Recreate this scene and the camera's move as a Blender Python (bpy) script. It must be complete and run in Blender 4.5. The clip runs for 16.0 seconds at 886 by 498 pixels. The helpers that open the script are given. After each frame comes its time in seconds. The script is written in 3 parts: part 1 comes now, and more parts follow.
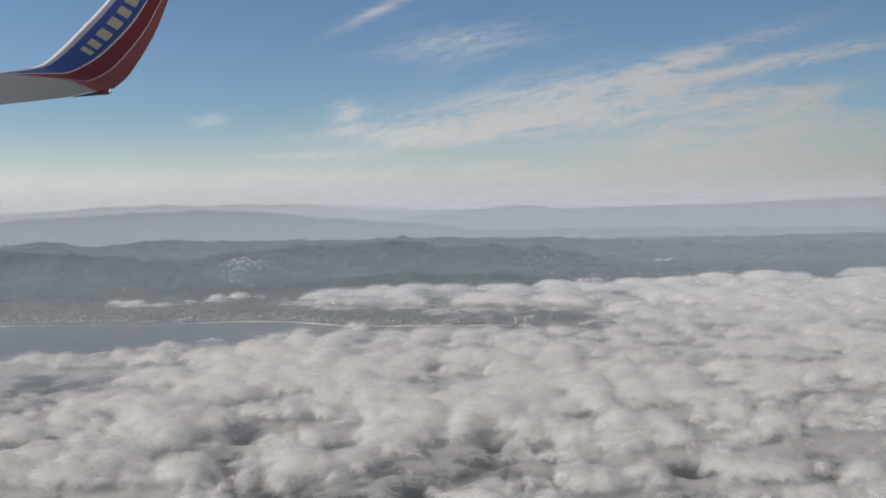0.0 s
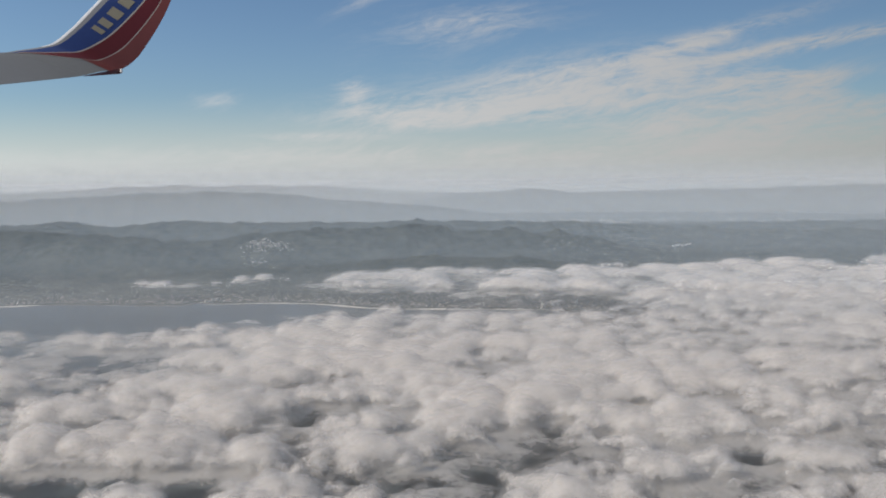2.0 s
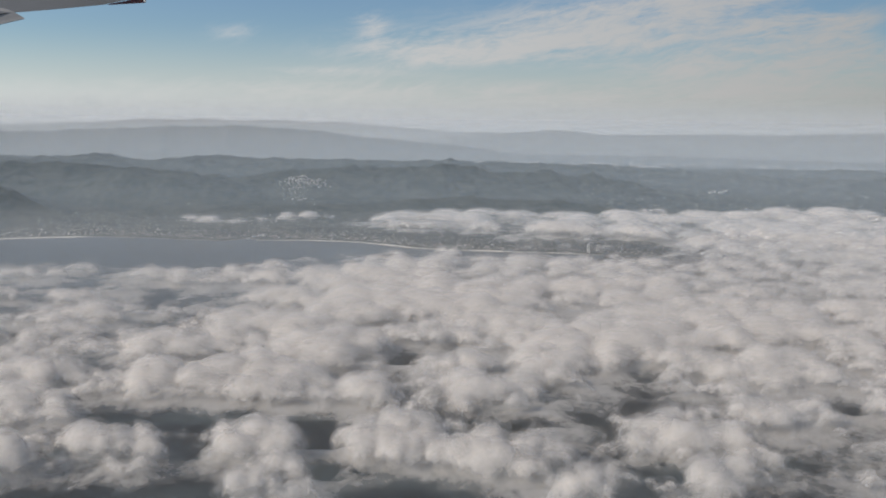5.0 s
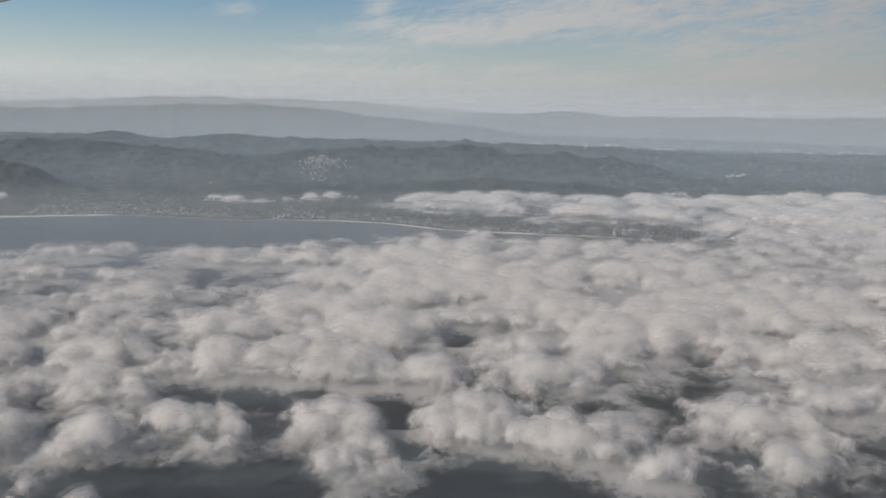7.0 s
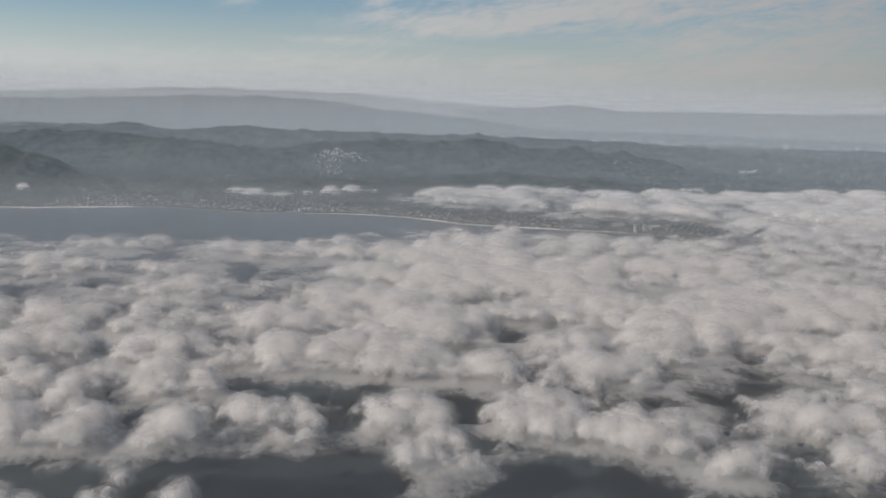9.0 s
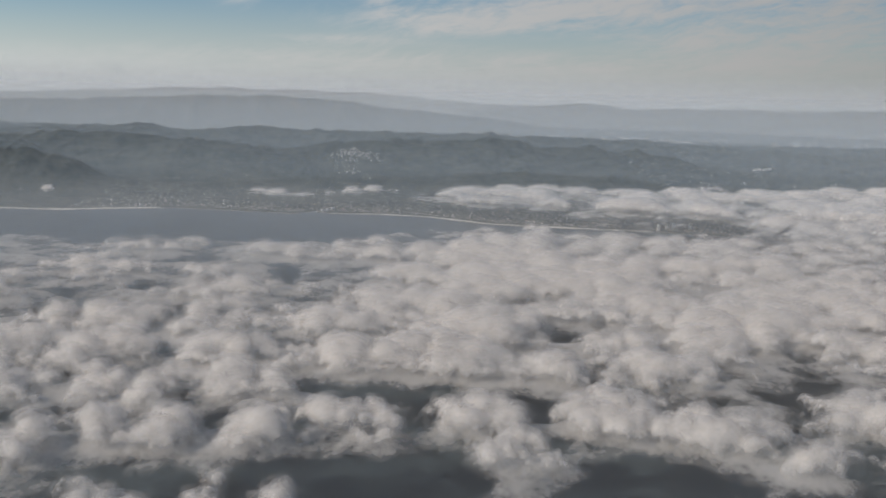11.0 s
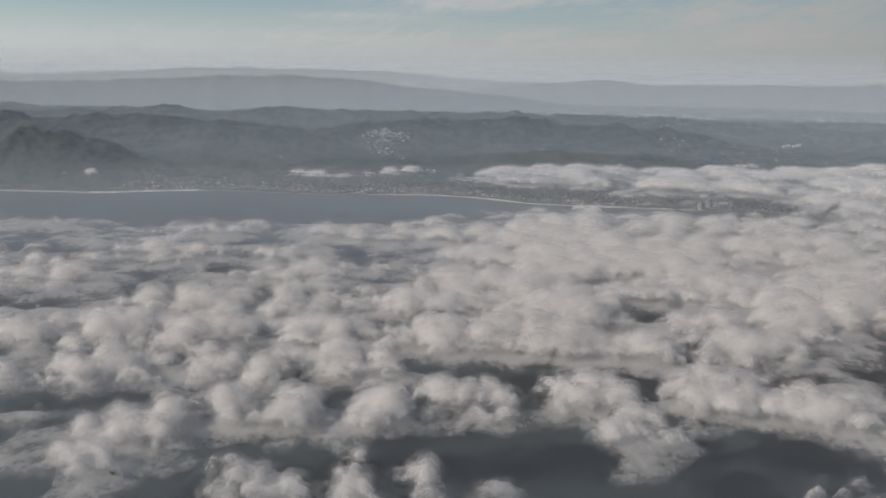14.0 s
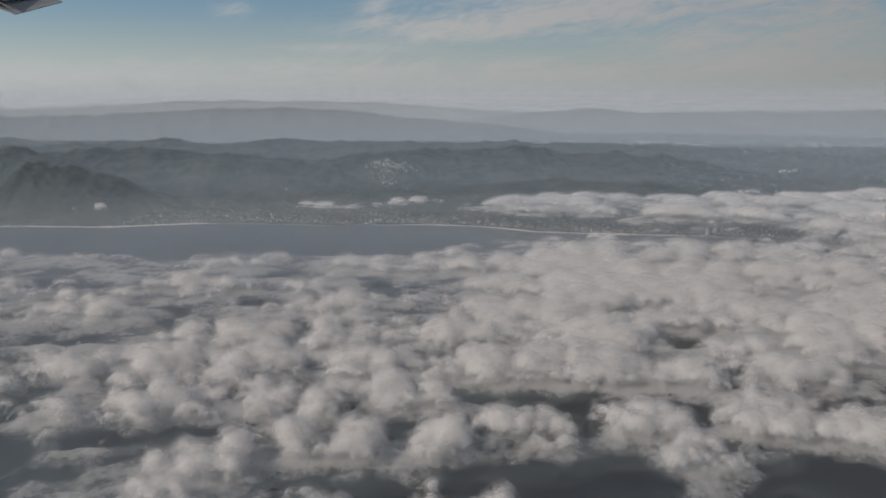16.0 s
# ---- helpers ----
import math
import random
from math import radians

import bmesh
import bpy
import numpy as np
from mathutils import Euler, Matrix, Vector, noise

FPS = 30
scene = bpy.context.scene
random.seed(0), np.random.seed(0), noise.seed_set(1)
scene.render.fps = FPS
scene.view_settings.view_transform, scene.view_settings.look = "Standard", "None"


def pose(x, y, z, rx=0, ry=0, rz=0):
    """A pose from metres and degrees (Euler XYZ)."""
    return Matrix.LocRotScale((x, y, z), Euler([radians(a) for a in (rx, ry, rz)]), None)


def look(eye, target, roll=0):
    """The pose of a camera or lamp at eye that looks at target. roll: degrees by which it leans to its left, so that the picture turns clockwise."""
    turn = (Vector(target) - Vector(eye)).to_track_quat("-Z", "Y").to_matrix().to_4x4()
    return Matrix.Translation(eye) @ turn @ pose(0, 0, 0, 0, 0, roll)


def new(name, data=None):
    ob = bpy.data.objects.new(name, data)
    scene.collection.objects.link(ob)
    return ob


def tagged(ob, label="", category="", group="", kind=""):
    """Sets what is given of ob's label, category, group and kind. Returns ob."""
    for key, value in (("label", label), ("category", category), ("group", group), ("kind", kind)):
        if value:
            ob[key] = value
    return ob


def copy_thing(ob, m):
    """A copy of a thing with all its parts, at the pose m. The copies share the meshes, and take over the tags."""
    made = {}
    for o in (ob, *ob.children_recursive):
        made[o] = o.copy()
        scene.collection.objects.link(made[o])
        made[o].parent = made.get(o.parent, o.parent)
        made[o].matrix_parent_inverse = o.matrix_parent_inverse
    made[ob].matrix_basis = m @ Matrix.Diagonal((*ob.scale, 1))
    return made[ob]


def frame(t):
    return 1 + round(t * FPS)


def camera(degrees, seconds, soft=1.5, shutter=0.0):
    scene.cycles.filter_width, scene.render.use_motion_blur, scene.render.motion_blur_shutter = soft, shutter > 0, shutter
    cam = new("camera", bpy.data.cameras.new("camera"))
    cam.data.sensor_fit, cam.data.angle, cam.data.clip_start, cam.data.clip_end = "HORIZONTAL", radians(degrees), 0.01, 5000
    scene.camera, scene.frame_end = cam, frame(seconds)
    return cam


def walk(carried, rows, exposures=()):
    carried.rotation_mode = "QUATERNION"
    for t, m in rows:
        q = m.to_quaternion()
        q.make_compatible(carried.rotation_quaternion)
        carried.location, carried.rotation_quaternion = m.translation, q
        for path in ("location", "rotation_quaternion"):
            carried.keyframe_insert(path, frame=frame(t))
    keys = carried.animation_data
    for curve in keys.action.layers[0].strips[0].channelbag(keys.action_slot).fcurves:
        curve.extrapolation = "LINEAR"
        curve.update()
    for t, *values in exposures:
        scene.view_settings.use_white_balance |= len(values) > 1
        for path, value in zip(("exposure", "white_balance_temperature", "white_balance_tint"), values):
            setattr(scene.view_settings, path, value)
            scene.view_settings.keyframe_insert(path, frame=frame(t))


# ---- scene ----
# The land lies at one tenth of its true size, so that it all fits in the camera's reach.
cam = camera(58.72, 16.0, soft=1.8)
# seconds, east, north, height, heading, dip, lean
PATH = [
    (0, 0.00, 0.00, 150.00, 0.27, 3.44, -1.23),
    (0.5, -6.60, -0.69, 150.68, 0.00, 3.52, -1.08),
    (1, -13.23, -1.44, 151.34, 0.16, 3.78, -1.17),
    (1.5, -19.89, -2.24, 151.99, 0.19, 4.21, -1.17),
    (2, -26.57, -3.09, 152.63, -0.13, 4.72, -0.74),
    (2.5, -33.27, -3.99, 153.26, -0.38, 4.67, -0.60),
    (3, -39.99, -4.94, 153.88, -0.52, 4.99, -0.38),
    (3.5, -46.73, -5.94, 154.50, -0.60, 6.22, -0.15),
    (4, -53.48, -6.98, 155.10, -0.94, 7.34, 0.19),
    (6.5, -87.39, -12.80, 158.03, -1.31, 10.53, 0.99),
    (7, -94.19, -14.08, 158.61, -1.47, 10.60, 1.14),
    (7.5, -100.99, -15.39, 159.17, -1.19, 10.91, 1.32),
    (8, -107.79, -16.74, 159.74, -1.09, 11.31, 1.50),
    (8.5, -114.58, -18.12, 160.31, -1.24, 11.38, 1.56),
    (9, -121.37, -19.53, 160.87, -1.41, 11.13, 1.61),
    (11.5, -155.14, -26.97, 163.70, -1.61, 11.36, 1.30),
    (12, -161.85, -28.52, 164.28, -1.66, 11.56, 1.30),
    (12.5, -168.53, -30.10, 164.85, -1.60, 12.10, 1.19),
    (13, -175.20, -31.69, 165.43, -1.75, 12.57, 0.97),
    (13.5, -181.83, -33.30, 166.02, -2.09, 12.91, 0.87),
    (14, -188.44, -34.93, 166.61, -2.28, 12.89, 0.75),
    (14.5, -195.02, -36.57, 167.21, -1.99, 12.69, 0.67),
    (15, -201.57, -38.22, 167.82, -1.65, 12.14, 0.20),
    (15.5, -208.09, -39.88, 168.44, -1.58, 10.29, 0.08),
    (16, -214.57, -41.56, 169.06, -1.55, 10.82, 0.03),
]


def aim(x, y, z, head, dip, lean):
    h, d = radians(head), radians(dip)
    way = Vector((math.sin(h) * math.cos(d), math.cos(h) * math.cos(d), -math.sin(d)))
    return look((x, y, z), Vector((x, y, z)) + way * 100, lean)


walk(cam, [(t, aim(*row)) for t, *row in PATH],
     exposures=[(0.0, 0.17), (4.0, 0.15), (7.0, 0.03), (9.0, -0.03), (13.0, -0.05), (14.5, -0.09), (16.0, -0.27)])

scene.cycles.transparent_max_bounces = 32

# ---- light ----
SUN_WAY = Vector((-0.70, -0.44, 0.56)).normalized()      # towards the sun
sun = new("sun", bpy.data.lights.new("sun", "SUN"))
sun.data.energy, sun.data.angle, sun.data.color = 2.75, radians(1.0), (1.0, 0.885, 0.755)
sun.matrix_world = look(SUN_WAY * 100, (0, 0, 0))


class Nodes:
    """A node tree, written as nested calls."""

    def __init__(self, tree):
        self.tree = tree
        tree.nodes.clear()

    def add(self, kind, props=None, **inputs):
        n = self.tree.nodes.new(kind)
        for key, value in (props or {}).items():
            setattr(n, key, value)
        for key, value in inputs.items():
            self.put(n.inputs[key.replace("_", " ")], value)
        return n

    def put(self, socket, value):
        if isinstance(value, bpy.types.NodeSocket):
            self.tree.links.new(value, socket)
        else:
            socket.default_value = value

    def math(self, op, a, b=0.0, c=0.0, clamp=False):
        n = self.tree.nodes.new("ShaderNodeMath")
        n.operation, n.use_clamp = op, clamp
        for s, v in zip(n.inputs, (a, b, c)):
            self.put(s, v)
        return n.outputs[0]

    def vec(self, op, a, b=(0, 0, 0), scale=1.0):
        n = self.tree.nodes.new("ShaderNodeVectorMath")
        n.operation = op
        self.put(n.inputs[0], a)
        self.put(n.inputs[1], b)
        if op == "SCALE":
            self.put(n.inputs["Scale"], scale)
        return n.outputs["Value"] if op in ("DOT_PRODUCT", "LENGTH", "DISTANCE") else n.outputs["Vector"]

    def range(self, value, a, b, c=0.0, d=1.0, smooth=False):
        n = self.tree.nodes.new("ShaderNodeMapRange")
        n.interpolation_type = "SMOOTHSTEP" if smooth else "LINEAR"
        for s, v in zip(n.inputs, (value, a, b, c, d)):
            self.put(s, v)
        return n.outputs[0]

    def noise(self, vector, scale, detail=4.0, rough=0.5, distort=0.0):
        n = self.tree.nodes.new("ShaderNodeTexNoise")
        self.put(n.inputs["Vector"], vector)
        for key, v in (("Scale", scale), ("Detail", detail), ("Roughness", rough), ("Distortion", distort)):
            n.inputs[key].default_value = v
        return n.outputs["Fac"]

    def mix(self, fac, a, b):
        n = self.tree.nodes.new("ShaderNodeMix")
        n.data_type = "RGBA"
        self.put(n.inputs[0], fac)
        self.put(n.inputs[6], a)
        self.put(n.inputs[7], b)
        return n.outputs[2]

    def shader(self, fac, a, b):
        n = self.tree.nodes.new("ShaderNodeMixShader")
        for s, v in zip(n.inputs, (fac, a, b)):
            self.put(s, v)
        return n.outputs[0]

    def parts(self, vector):
        n = self.tree.nodes.new("ShaderNodeSeparateXYZ")
        self.put(n.inputs[0], vector)
        return n.outputs

    def join(self, x, y, z):
        n = self.tree.nodes.new("ShaderNodeCombineXYZ")
        for s, v in zip(n.inputs, (x, y, z)):
            self.put(s, v)
        return n.outputs[0]


def rgb(r, g, b):
    return (r, g, b, 1.0)


# ---- sky: blue above, pale towards the horizon, streaks of cirrus ----
world = bpy.data.worlds.new("sky")
scene.world = world
world.use_nodes = True
k = Nodes(world.node_tree)
sky = k.add("ShaderNodeTexSky", {"sky_type": "NISHITA", "sun_disc": False, "sun_elevation": math.asin(SUN_WAY.z),
                                 "sun_rotation": math.atan2(SUN_WAY.x, SUN_WAY.y), "altitude": 1500.0,
                                 "air_density": 1.3, "dust_density": 1.6, "ozone_density": 2.0}).outputs[0]
way = k.add("ShaderNodeTexCoord").outputs["Generated"]
wx, wy, wz = k.parts(way)
ahead = k.math("MAXIMUM", k.math("ABSOLUTE", wy), 0.25)
su, sv = k.math("DIVIDE", wx, ahead), k.math("DIVIDE", wz, ahead)


def blob(u, v, du, dv, slope=0.0):
    """A soft oval patch of the sky."""
    a = k.math("DIVIDE", k.math("SUBTRACT", su, u), du)
    lift = k.math("MULTIPLY", k.math("SUBTRACT", su, u), slope)
    b = k.math("DIVIDE", k.math("SUBTRACT", k.math("SUBTRACT", sv, v), lift), dv)
    d = k.math("ADD", k.math("MULTIPLY", a, a), k.math("MULTIPLY", b, b))
    return k.math("POWER", 2.718, k.math("MULTIPLY", d, -1.0))


patches = [(0.155, 0.120, 0.15, 0.034, 0.10, 0.85), (0.42, 0.072, 0.30, 0.045, 0.03, 0.8), (0.44, 0.124, 0.12, 0.016, 0.0, 0.55), (0.30, 0.168, 0.15, 0.012, 0.26, 0.75),
           (0.47, 0.172, 0.17, 0.010, 0.17, 0.75), (-0.046, 0.086, 0.11, 0.022, -0.02, 0.62), (-0.16, 0.061, 0.07, 0.006, 0.0, 0.45), (-0.283, 0.108, 0.030, 0.010, 0.0, 0.36),
           (-0.11, 0.118, 0.022, 0.018, 0.0, 0.45), (-0.065, 0.243, 0.055, 0.008, 0.42, 0.45), (0.033, 0.197, 0.10, 0.024, 0.1, 0.42), (0.55, 0.118, 0.05, 0.010, 0.05, -0.9),
           (0.10, 0.060, 0.12, 0.012, 0.0, -0.35), (-0.1, 0.035, 0.4, 0.016, 0.0, 0.5)]
cover = 0.0
for u, v, du, dv, slope, power in patches:
    cover = k.math("ADD", cover, k.math("MULTIPLY", blob(u, v, du, dv, slope), power))
warp = k.noise(k.join(su, k.math("MULTIPLY", sv, 2.0), 0.0), 5.0, 3.0)
tilt = k.math("ADD", k.math("SUBTRACT", sv, k.math("MULTIPLY", su, 0.16)), k.math("MULTIPLY", warp, 0.05))
streaks = k.noise(k.join(su, k.math("MULTIPLY", tilt, 6.0), 3.0), 7.0, 8.0, 0.62, 0.5)
fine = k.noise(k.join(k.math("MULTIPLY", su, 1.6), k.math("MULTIPLY", tilt, 6.0), 8.0), 26.0, 7.0, 0.62, 0.6)
cloudy = k.math("ADD", k.math("MULTIPLY", streaks, 0.78), k.math("MULTIPLY", fine, 0.42))
cloudy = k.math("ADD", cloudy, k.math("MULTIPLY", cover, 0.22))
cirrus = k.range(cloudy, 0.50, 0.88, 0.0, 1.0, smooth=True)
cirrus = k.math("MULTIPLY", cirrus, k.math("MAXIMUM", k.math("MINIMUM", k.math("MULTIPLY", cover, 1.5), 0.9), 0.0))
blue = k.vec("MULTIPLY", sky, (0.063, 0.072, 0.083))
pale = k.range(sv, -0.02, 0.125, 1.0, 0.0, smooth=True)
pale = k.math("MULTIPLY", pale, 0.93)
# overhead, out of view, grey is added to make the skylight less blue
blue = k.mix(k.range(sv, 0.4, 1.0, 0.0, 0.45, smooth=True), blue, rgb(0.38, 0.39, 0.40))
col = k.mix(pale, blue, rgb(0.532, 0.558, 0.58))
col = k.mix(cirrus, col, rgb(0.575, 0.57, 0.565))
glow = k.range(su, -0.6, 0.6, 1.13, 0.63)
bg = k.add("ShaderNodeBackground", Color=col, Strength=glow)
out = k.add("ShaderNodeOutputWorld")
k.tree.links.new(bg.outputs[0], out.inputs[0])


# ---- materials ----
def material(name):
    m = bpy.data.materials.new(name)
    m.use_nodes = True
    return m, Nodes(m.node_tree)


def finish(m, k, shader):
    o = k.add("ShaderNodeOutputMaterial")
    k.tree.links.new(shader, o.inputs["Surface"])
    return m


def place_of(k):
    return k.add("ShaderNodeNewGeometry").outputs["Position"]


def paint(name, color, rough=0.5, grain=2.0, spread=0.12, metal=0.0, bump=0.0):
    """Paint, plaster or metal with uneven tone."""
    m, k = material(name)
    p = place_of(k)
    n = k.math("ADD", k.math("MULTIPLY", k.noise(p, grain, 5.0, 0.6), 0.6), k.math("MULTIPLY", k.noise(p, grain * 0.13, 3.0), 0.4))
    f = k.range(n, 0.3, 0.7, 1.0 - spread, 1.0 + spread)
    c = k.vec("SCALE", tuple(color), scale=f)
    b = k.add("ShaderNodeBsdfPrincipled", Base_Color=c, Roughness=rough, Metallic=metal)
    if bump:
        bn = k.add("ShaderNodeBump", Height=k.noise(p, grain * 3, 4.0), Strength=bump, Distance=0.1)
        k.tree.links.new(bn.outputs[0], b.inputs["Normal"])
    return finish(m, k, b.outputs[0])


def vapour(name, thick, edge, grain, full=1.0):
    """Cloud: white, lit through, thinning out where there is little of it."""
    m, k = material(name)
    p = place_of(k)
    amount = k.add("ShaderNodeAttribute", {"attribute_name": "amount"}).outputs["Fac"]
    big = k.noise(p, grain, 2.0, 0.6)
    fray = k.noise(p, grain * 4.5, 3.0, 0.65)
    a = k.math("ADD", amount, k.math("MULTIPLY", k.math("SUBTRACT", big, 0.5), edge * 1.3))
    a = k.math("ADD", a, k.math("MULTIPLY", k.math("SUBTRACT", fray, 0.5), edge * 0.9))
    a = k.range(a, thick, thick + edge, 0.0, full, smooth=True)
    # light scatters inside the cloud, so its shading is softer than its shape
    soft = k.vec("NORMALIZE", k.vec("ADD", k.vec("SCALE", k.add("ShaderNodeNewGeometry").outputs["Normal"], scale=0.66), (0.0, 0.0, 0.34)))
    d = k.add("ShaderNodeBsdfDiffuse", Color=rgb(0.95, 0.925, 0.898), Normal=soft)
    t = k.add("ShaderNodeBsdfTranslucent", Color=rgb(0.95, 0.925, 0.898), Normal=soft)
    lit = k.shader(0.4, d.outputs[0], t.outputs[0])
    clear = k.add("ShaderNodeBsdfTransparent")
    return finish(m, k, k.shader(a, clear.outputs[0], lit))


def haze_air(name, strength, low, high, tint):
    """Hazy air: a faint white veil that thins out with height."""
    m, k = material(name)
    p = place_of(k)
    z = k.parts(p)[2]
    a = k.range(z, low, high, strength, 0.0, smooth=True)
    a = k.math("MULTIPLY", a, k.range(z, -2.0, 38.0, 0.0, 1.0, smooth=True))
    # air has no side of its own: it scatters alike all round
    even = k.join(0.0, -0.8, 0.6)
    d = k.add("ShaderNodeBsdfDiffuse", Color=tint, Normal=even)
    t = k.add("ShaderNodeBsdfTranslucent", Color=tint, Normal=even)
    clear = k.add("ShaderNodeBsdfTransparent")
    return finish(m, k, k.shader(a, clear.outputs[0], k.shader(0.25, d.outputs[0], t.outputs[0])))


def sea_water():
    m, k = material("sea_water")
    p = place_of(k)
    tone = k.mix(k.range(k.noise(p, 0.006, 4.0), 0.35, 0.65), rgb(0.047, 0.065, 0.077), rgb(0.064, 0.085, 0.097))
    b = k.add("ShaderNodeBsdfPrincipled", Base_Color=tone, Roughness=0.4, IOR=1.33)
    bn = k.add("ShaderNodeBump", Height=k.noise(p, 0.5, 6.0, 0.6), Strength=0.25, Distance=0.4)
    k.tree.links.new(bn.outputs[0], b.inputs["Normal"])
    return finish(m, k, b.outputs[0])


def hillside(name, dark, light, speck=0.0):
    """Chaparral slopes with bare patches, and pale built-up specks where the ground is low."""
    m, k = material(name)
    p = place_of(k)
    n1, n2, n3 = k.noise(p, 0.02, 4.0, 0.62), k.noise(p, 0.12, 3.0, 0.6), k.noise(p, 0.5, 2.0)
    f = k.math("ADD", k.math("MULTIPLY", n1, 0.45), k.math("ADD", k.math("MULTIPLY", n2, 0.35), k.math("MULTIPLY", n3, 0.2)))
    c = k.mix(k.range(f, 0.38, 0.66), dark, light)
    if speck:
        v = k.add("ShaderNodeTexVoronoi", {"feature": "F1"}, Vector=p, Scale=0.3)
        spots = k.range(v.outputs["Distance"], 0.22, 0.34, 1.0, 0.0)
        town = k.add("ShaderNodeAttribute", {"attribute_name": "town"}).outputs["Fac"]
        pick = k.range(k.parts(v.outputs["Color"])[0], 0.45, 0.5)
        c = k.mix(k.math("MULTIPLY", k.math("MULTIPLY", spots, pick), k.math("MULTIPLY", town, speck)), c, rgb(0.48, 0.44, 0.40))
    b = k.add("ShaderNodeBsdfPrincipled", Base_Color=c, Roughness=0.95)
    b.inputs["Specular IOR Level"].default_value = 0.1
    bn = k.add("ShaderNodeBump", Height=k.noise(p, 0.25, 4.0, 0.65), Strength=0.6, Distance=2.0)
    k.tree.links.new(bn.outputs[0], b.inputs["Normal"])
    return finish(m, k, b.outputs[0])


CLOUD_CORE = vapour("cloud_vapour", 0.14, 0.80, 0.11)
CLOUD_THIN = vapour("thin_cloud", -0.05, 0.75, 0.07, 0.66)
CLOUD_SHELLS = [vapour("cloud_mist", 0.04 + 0.085 * i, 0.80, 0.13 + 0.03 * i, 0.44 - 0.05 * i) for i in range(5)]
SEA = sea_water()
SLOPE = hillside("chaparral", rgb(0.016, 0.026, 0.024), rgb(0.10, 0.10, 0.085), 0.6)
# the far ranges take paler, greyer tones than the near slopes
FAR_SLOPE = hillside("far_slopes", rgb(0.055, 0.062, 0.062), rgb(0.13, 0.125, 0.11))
SAND = paint("beach_sand", (0.58, 0.55, 0.50), 0.9, 0.3, 0.2)
WHITE_WALL = paint("white_render", (0.78, 0.76, 0.72), 0.7, 1.0, 0.1)
PALE_WALL = paint("pale_plaster", (0.27, 0.25, 0.23), 0.8, 0.7, 0.25)
ROOF = paint("roof_tiles", (0.30, 0.22, 0.18), 0.85, 0.9, 0.35)
GLASS = paint("dark_glass", (0.06, 0.08, 0.10), 0.15, 1.0, 0.2)
WING_GREY = paint("grey_wing_paint", (0.19, 0.197, 0.20), 0.6, 0.05, 0.06)
# lighter than the wing's grey to offset shade on the flap's underside
FLAP_GREY = paint("light_grey_flap_paint", (0.36, 0.36, 0.355), 0.6, 0.05, 0.08)
BARE_METAL = paint("silver_paint", (0.34, 0.34, 0.34), 0.3, 0.06, 0.05, 0.3)
# near-white tone that draws the wing edge's highlight as colour
EDGE_HIGHLIGHT = paint("highlight_white", (0.92, 0.92, 0.92), 0.25, 0.06, 0.03, 0.2)
BLUE = paint("blue_paint", (0.028, 0.055, 0.19), 0.3, 0.05, 0.08)
LETTER = paint("tan_lettering_paint", (0.30, 0.27, 0.20), 0.4, 0.05, 0.05)
CREAM = paint("cream_paint", (0.46, 0.42, 0.37), 0.4, 0.05, 0.05)
RED = paint("red_paint", (0.13, 0.018, 0.022), 0.3, 0.05, 0.08)
CORAL = paint("orange_red_paint", (0.20, 0.055, 0.05), 0.35, 0.05, 0.08)
LAMP = paint("lamp_glass", (0.9, 0.9, 0.9), 0.08, 0.1, 0.02)

# ---- fields: seeded noise over the plan ----


def lattice(ix, iy, seed):
    h = (ix.astype(np.int64) * 374761393 + iy.astype(np.int64) * 668265263 + seed * 2147483647) & 0xFFFFFFFF
    h = ((h ^ (h >> 13)) * 1274126177) & 0xFFFFFFFF
    h = ((h ^ (h >> 16)) * 2246822519) & 0xFFFFFFFF
    return ((h ^ (h >> 15)) & 0xFFFFFF) / float(0x1000000)


def value_noise(x, y, seed):
    ix, iy = np.floor(x), np.floor(y)
    fx, fy = x - ix, y - iy
    fx, fy = fx * fx * fx * (fx * (fx * 6 - 15) + 10), fy * fy * fy * (fy * (fy * 6 - 15) + 10)
    a, b = lattice(ix, iy, seed), lattice(ix + 1, iy, seed)
    c, d = lattice(ix, iy + 1, seed), lattice(ix + 1, iy + 1, seed)
    return (a + (b - a) * fx) * (1 - fy) + (c + (d - c) * fx) * fy


def fbm(x, y, size, octaves, seed, gain=0.5):
    total, amp, norm = 0.0, 1.0, 0.0
    for i in range(octaves):
        f = 2.0 ** i / size
        total = total + amp * value_noise(x * f + 17.3 * i, y * f - 9.1 * i, seed + i)
        norm, amp = norm + amp, amp * gain
    return total / norm


def ridged(x, y, size, octaves, seed):
    total, amp, norm = 0.0, 1.0, 0.0
    for i in range(octaves):
        f = 2.0 ** i / size
        total = total + amp * (1 - np.abs(2 * value_noise(x * f + 5.7 * i, y * f + 3.3 * i, seed + i) - 1)) ** 1.5
        norm, amp = norm + amp, amp * 0.5
    return total / norm


